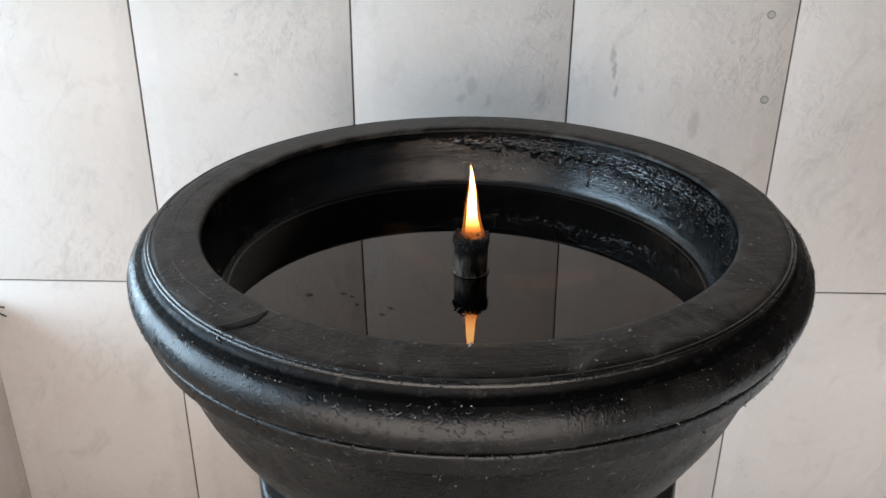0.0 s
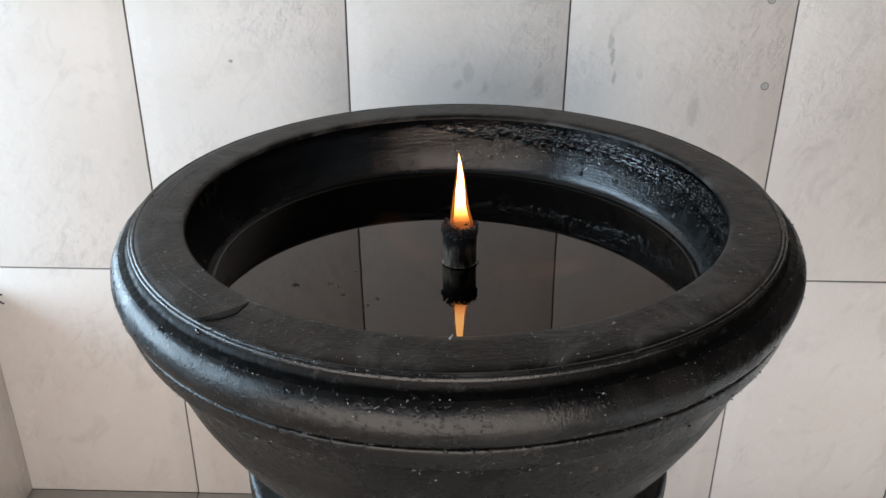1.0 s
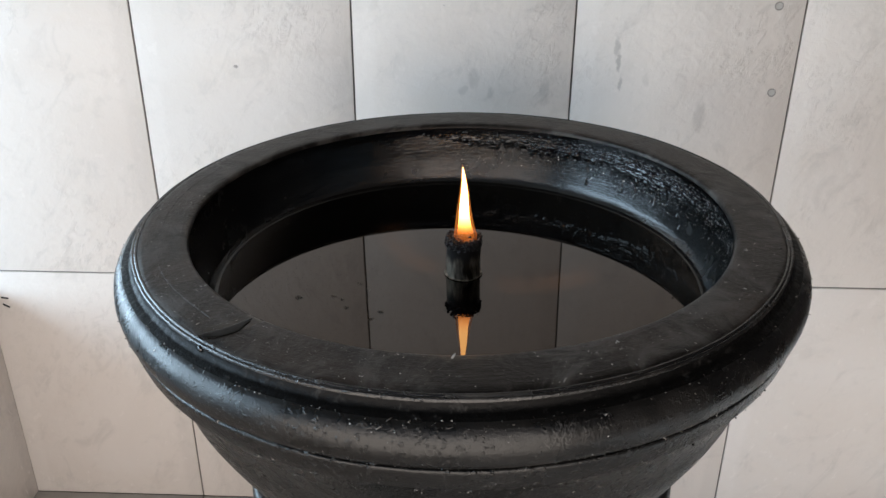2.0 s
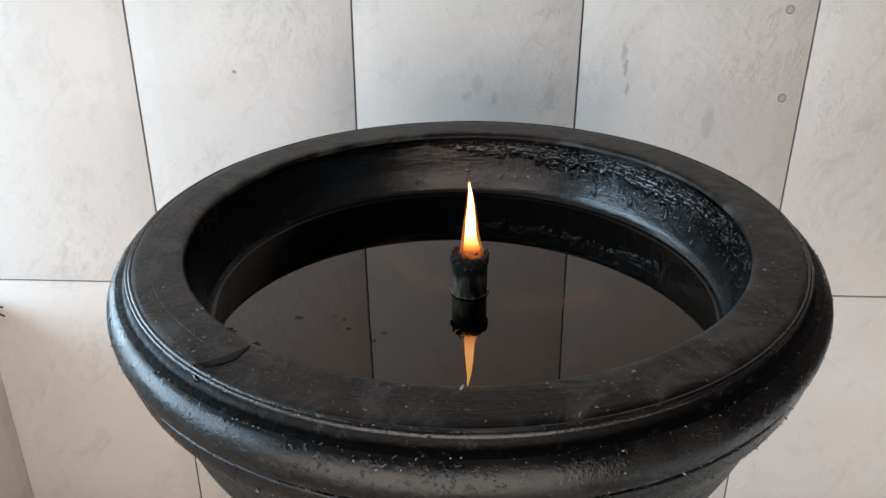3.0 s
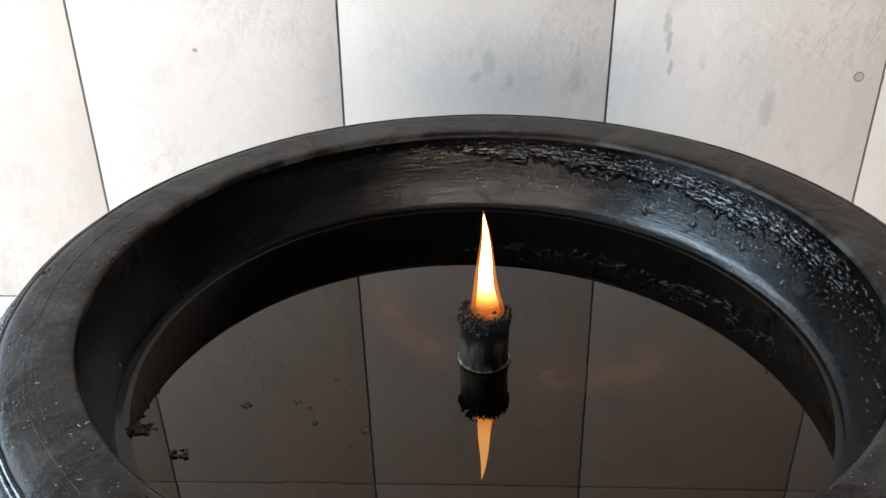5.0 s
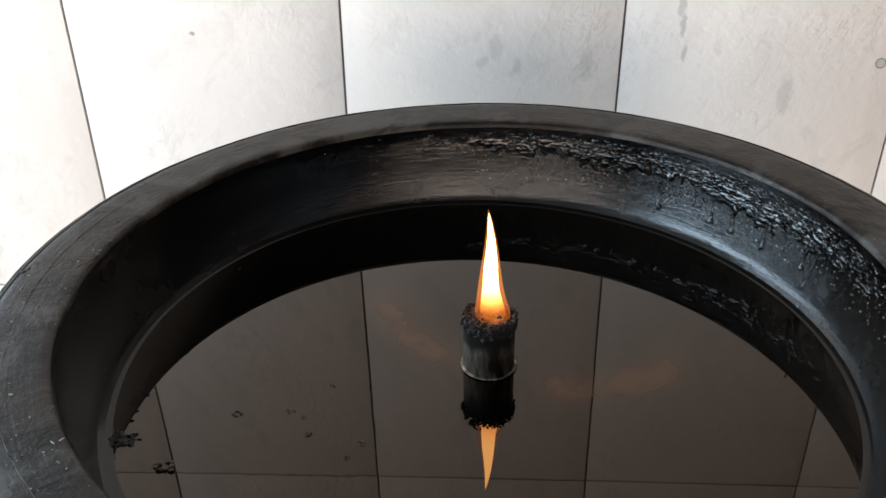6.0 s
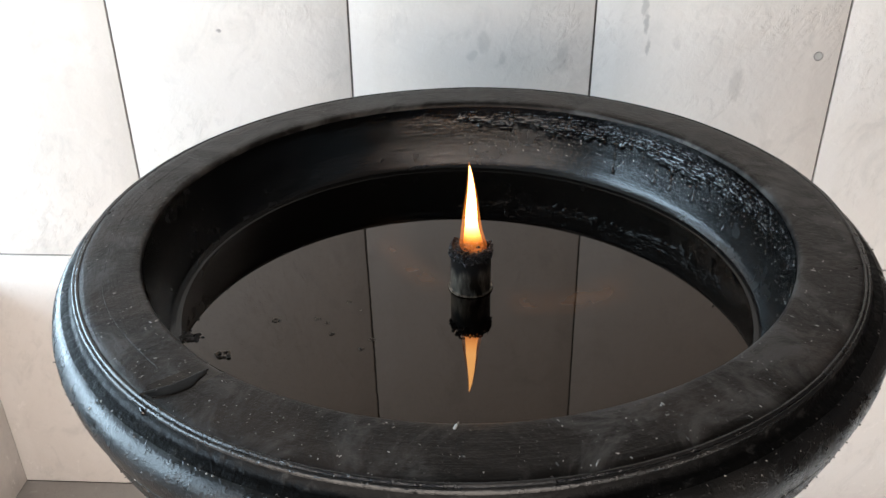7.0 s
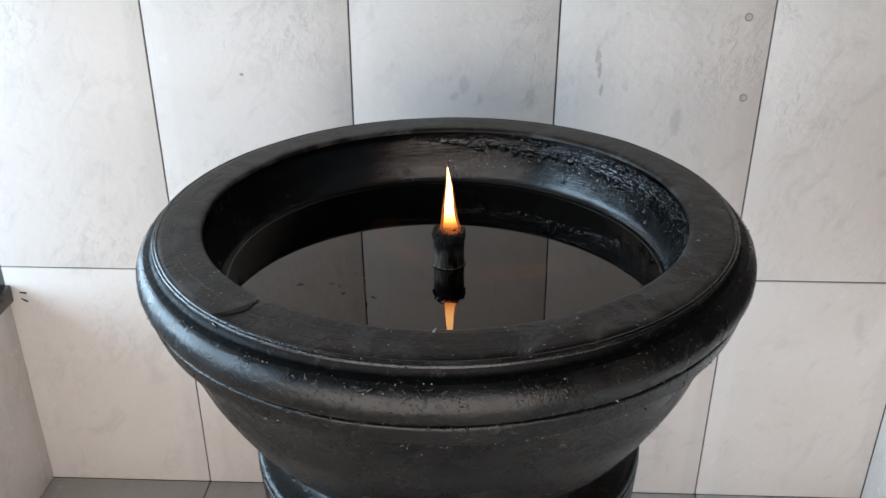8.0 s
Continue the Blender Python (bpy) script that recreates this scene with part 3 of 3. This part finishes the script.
# blistered paint on the rim and a hanging bead at its lip
bm = bmesh.new()
for k in range(150):
    a, r = radians(rng.choice((rng.gauss(176, 9), rng.gauss(176, 9), rng.gauss(20, 30), rng.gauss(140, 30)))), rng.uniform(0.2885, 0.338)
    s = rng.uniform(0.0005, 0.0018)
    lump(bm, (r * math.cos(a), r * math.sin(a), 1.0610), (s * rng.uniform(0.8, 1.8), s, s * 0.5), k, Euler((0, 0, a + 1.3)))
part("rim_blister", bm, RIM_TOP, rim, "blistered soot on the rim")["kind"] = "stuff"
bm = bmesh.new()
a = radians(-127.6)
lump(bm, (0.3455 * math.cos(a), 0.3455 * math.sin(a), 1.0540), (0.0018, 0.0046, 0.0034), 4, Euler((0, 0, a)))
part("drip", bm, CRUST, rim, "glossy bead of oil at the lip", smooth=180)

# raised crack in the paint round the rim
bm = bmesh.new()
line = []
for i in range(150):
    a = 158 + 70 * i / 149
    r = 0.3185 + 0.004 * noise.noise(Vector((a * 0.06, 2, 0))) + 0.0007 * noise.noise(Vector((a * 0.9, 5, 0)))
    w = 0.00045 * (1 + 0.9 * noise.noise(Vector((a * 0.5, 9, 0))))
    c, k = math.cos(radians(a)), math.sin(radians(a))
    line.append([bm.verts.new((q * c, q * k, z)) for q, z in ((r - w, 1.0606), (r, 1.0611 + w), (r + w, 1.0606))])
for p, q in zip(line, line[1:]):
    for k in range(2):
        bm.faces.new((p[k], p[k + 1], q[k + 1], q[k]))
part("paint_ridge", bm, DUSTY, rim, "thin raised crack in the rim paint", smooth=30)

# dark raised crescent for the shadow where a thick crust on the rim ends
bm = lathe([(1.0, -0.6, 0), (1.0, 0.0, 1), (0.93, 0.62, 1), (0.72, 0.92, 1), (0.35, 1.0, 1), (0.0, 1.0, 0)], 72, 3)
for v in bm.verts:
    ragged = 1 + 0.16 * noise.noise(Vector((v.co.x * 2.1, v.co.y * 2.1, 6)))
    v.co = Vector((v.co.x * 0.0235 * ragged, v.co.y * 0.0062 * ragged - 0.0075 * (1 - v.co.x ** 2), v.co.z * 0.0010))
part("edge_shadow", bm, EDGE_SHADE, rim, "dark crescent for the shadow at a thick crust's edge", Matrix.Translation((-0.1945, -0.2510, 1.0612)) @ Matrix.Rotation(radians(35.3), 4, "Z"), smooth=180)

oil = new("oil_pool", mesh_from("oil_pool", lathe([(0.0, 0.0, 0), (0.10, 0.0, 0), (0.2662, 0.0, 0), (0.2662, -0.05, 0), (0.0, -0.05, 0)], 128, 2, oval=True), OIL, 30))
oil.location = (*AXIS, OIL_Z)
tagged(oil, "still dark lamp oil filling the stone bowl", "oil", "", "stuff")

# ---- wick and flame ----
WICK = (0.2130, -0.697)
wick = thing("wick_holder", (*WICK, OIL_Z), "stained tin wick tube with a charred wick, standing in oil", "wick holder")
TUBE = [(0.0197, -0.0050, 0), (0.0194, 0.0080, 1), (0.0193, 0.0370, 0), (0.0182, 0.0372, 0), (0.0180, 0.0300, 0)]
part("tube", lathe(TUBE, 64, 3, 0.0003), TIN, wick, "soot-stained tin tube")
part("foot_ring", lathe([(0.0193, 0.0018, 0), (0.0210, 0.0016, 0), (0.0215, 0.0011, 0), (0.0210, 0.0006, 0), (0.0193, 0.0006, 0)], 64, 3, 0.0004), TIN, wick, "thin flared foot at the oil")
bm = bmesh.new()
rng = random.Random(5)
core = lathe([(0.0180, 0.0300, 0), (0.0188, 0.0400, 1), (0.0170, 0.0440, 1), (0.0090, 0.0445, 1), (0.0, 0.0440, 0)], 28, 2)
core_mesh = bpy.data.meshes.new("core")
core.to_mesh(core_mesh)
core.free()
bm.from_mesh(core_mesh)
bpy.data.meshes.remove(core_mesh)
for k in range(1100):
    a = rng.uniform(0, 2 * math.pi)
    q = math.sqrt(rng.uniform(0.0, 1.0)) if k % 3 else rng.uniform(0.92, 1.05)
    r = 0.0194 * q
    ragged = 0.0025 * noise.noise(Vector((math.cos(a) * 2, math.sin(a) * 2, 3)))
    z = 0.0425 + ragged + rng.uniform(-0.0075, 0.0040) + (rng.uniform(0, 0.005) if rng.random() < 0.12 else 0)
    s = rng.choice((0.0006, 0.0009, 0.0012, 0.0017))
    lump(bm, (r * math.cos(a), r * math.sin(a), z), (s, s * rng.uniform(0.6, 1.3), s * rng.uniform(0.5, 1.2)), k, Euler((rng.random() * 3, rng.random() * 3, 0)))
part("wick", bm, CHAR, wick, "charred crusty wick top", smooth=0)


def flame_bm(width, height, lean, low, waist=0.0):
    """A tongue of flame: full at the foot, slim above, drawn to a point."""
    bm = bmesh.new()
    rings = []
    for i in range(29):
        u = i / 28
        r = width * ((1 - u) ** 0.85 * (0.72 + 0.28 * math.exp(-9 * u)) - waist * math.exp(-((u - 0.3) / 0.14) ** 2)) * min(1, 0.72 + 3.0 * u) + 0.00012
        c = Vector((0.003 * (1 - u) ** 2 + lean * u * u - 0.0010 * math.sin(u * 6), 0.0006 * math.sin(u * 5), low + height * u))
        rings.append([bm.verts.new(c + Vector((r * math.cos(2 * math.pi * k / 28), r * 0.9 * math.sin(2 * math.pi * k / 28), 0))) for k in range(28)])
    for a, b in zip(rings, rings[1:]):
        for k in range(28):
            bm.faces.new((a[k], a[(k + 1) % 28], b[(k + 1) % 28], b[k]))
    return bm


flame = thing("flame", (*WICK, OIL_Z + 0.041), "small upright yellow flame burning on the wick", "flame")
part("mantle", flame_bm(0.0168, 0.092, -0.003, -0.001), FLAME_OUT, flame, "thin orange flame edge", smooth=180)
part("core", flame_bm(0.0120, 0.087, -0.0026, 0.001, 0.06), FLAME_IN, flame, "bright yellow-white flame core", smooth=180)

# ---- small things on oil and wall ----
m = Mat("floating_soot")
m.set(Base_Color=m.mix(m.ramp(m.node("NewGeometry").outputs["Random Per Island"], 0.5, 1), (0.008, 0.007, 0.007), (0.20, 0.17, 0.14)), Roughness=0.35)
SOOT = m.mat
rng = random.Random(8)
for x, y, size in ((0.037, -0.761, 0.0040), (0.074, -0.757, 0.0030), (0.084, -0.763, 0.0026), (0.091, -0.780, 0.0030), (0.099, -0.728, 0.0022), (0.003, -0.815, 0.0068), (0.128, -0.788, 0.0026), (0.120, -0.802, 0.0026), (0.112, -0.742, 0.0010)):
    bm = bmesh.new()
    n = 5 + int(size * 1300)
    for k in range(n):
        a = 2 * math.pi * k / n + rng.uniform(-0.3, 0.3)
        r = size * rng.uniform(0.55, 1.0)
        s = size * rng.uniform(0.16, 0.34)
        lump(bm, (r * math.cos(a), r * 0.8 * math.sin(a), s * 0.3), (s, s, s * 0.6), k)
    speck = new("soot_fleck", mesh_from("soot_fleck", bm, SOOT, 60))
    speck.location = (x, y, OIL_Z)
    tagged(speck, "tiny ring of black soot floating on oil", "soot", "flecks floating on the oil")

# added black lumps imitate the dark corner where the wall's reflection ends
bm = bmesh.new()
for k in range(70):
    lump(bm, (rng.gauss(0, 0.0046), rng.gauss(0, 0.0026), rng.uniform(0, 0.0008)), (rng.uniform(0.001, 0.0034), rng.uniform(0.0008, 0.002), 0.0008), k, Euler((0, 0, rng.uniform(0, 3))))
clump = new("dark_corner_clump", mesh_from("dark_corner_clump", bm, CHAR, 60))
clump.location = (-0.036, -0.790, OIL_Z)
tagged(clump, "ragged black lumps for the dark corner where the wall's reflection ends", "soot")

m = Mat("hole_filler")
own = m.node("VectorMath", operation="LENGTH")
m.put(own.inputs[0], m.local())
plug = m.mix(m.noise(m.place(), 200), (0.36, 0.345, 0.33), (0.48, 0.46, 0.44))
m.set(Base_Color=m.mix(m.ramp(own.outputs["Value"], 0.0048, 0.0066), plug, (0.27, 0.255, 0.24)), Roughness=0.8)
FILLER = m.mat
m = Mat("scuff")
m.set(Base_Color=(0.03, 0.03, 0.032), Roughness=0.8)
SCUFF = m.mat
for x, z in ((0.752, 1.154), (0.765, 0.999)):
    bm = lathe([(0.0075, -0.002, 0), (0.0078, 0.0007, 0), (0.0068, 0.0009, 0), (0.0062, 0.0002, 0), (0.003, 0.0001, 0), (0.0, 0.0001, 0)], 20, 1, 0.0006)
    part("plugged_hole", bm, FILLER, wall_back, "filled round screw hole", pose(x, -0.0006, z, 90, 0, 0))
for x, z, turn in ((-0.762, 0.531, 8), (-0.762, 0.512, 28)):
    bm = boxed(-0.008, 0.008, -0.0004, 0.002, -0.0022, 0.0022, bevel=0.0009)
    part("scuff_mark", bm, SCUFF, wall_back, "short black scuff", pose(x, -0.0008, z, 0, turn, 0))

# ---- tiles, piece by piece ----


def tile_mesh(name, w, h, material):
    return mesh_from(name, boxed(-w / 2, w / 2, 0.0, 0.008, -h / 2, h / 2, bevel=0.0012), material, 40)


def lay(mesh, parent, matrix):
    ob = new("tile", mesh)
    ob.parent = parent
    ob.matrix_basis = matrix
    return ob


rng = random.Random(11)
for k, z0 in enumerate(ROWS_Z):
    z1 = min(z0 + TH, TOP)
    h = z1 - z0 - GAP
    z = (z0 + z1) / 2
    full = tile_mesh("tile", TW - GAP, h, TILE)
    pale = tile_mesh("tile", TW - GAP, h, WHITE_TILE)
    for i in range(5):
        x = -0.6 + TW * i
        lay(full, wall_back, pose(x, rng.uniform(-0.0006, 0.0004), z, rng.uniform(-0.06, 0.06), 0, rng.uniform(-0.08, 0.08)))
        if k == 0:
            lay(pale, wall_right, pose(RIGHT, -0.2 - TW * i, z, 0, 0, -90))
low_tile = tile_mesh("tile", TW - GAP, 0.508 - GAP, TILE)
for i in range(5):
    lay(low_tile, wall_left, pose(LEFT, -0.2 - TW * i, 0.254, 0, 0, 90))
square = tile_mesh("tile", TW - GAP, TW - GAP, FLOOR_TILE)
for i in range(5):
    for j in range(6):
        lay(square, floor, pose(-0.6 + TW * i, -0.2 - TW * j, 0.0, -90, 0, 0))
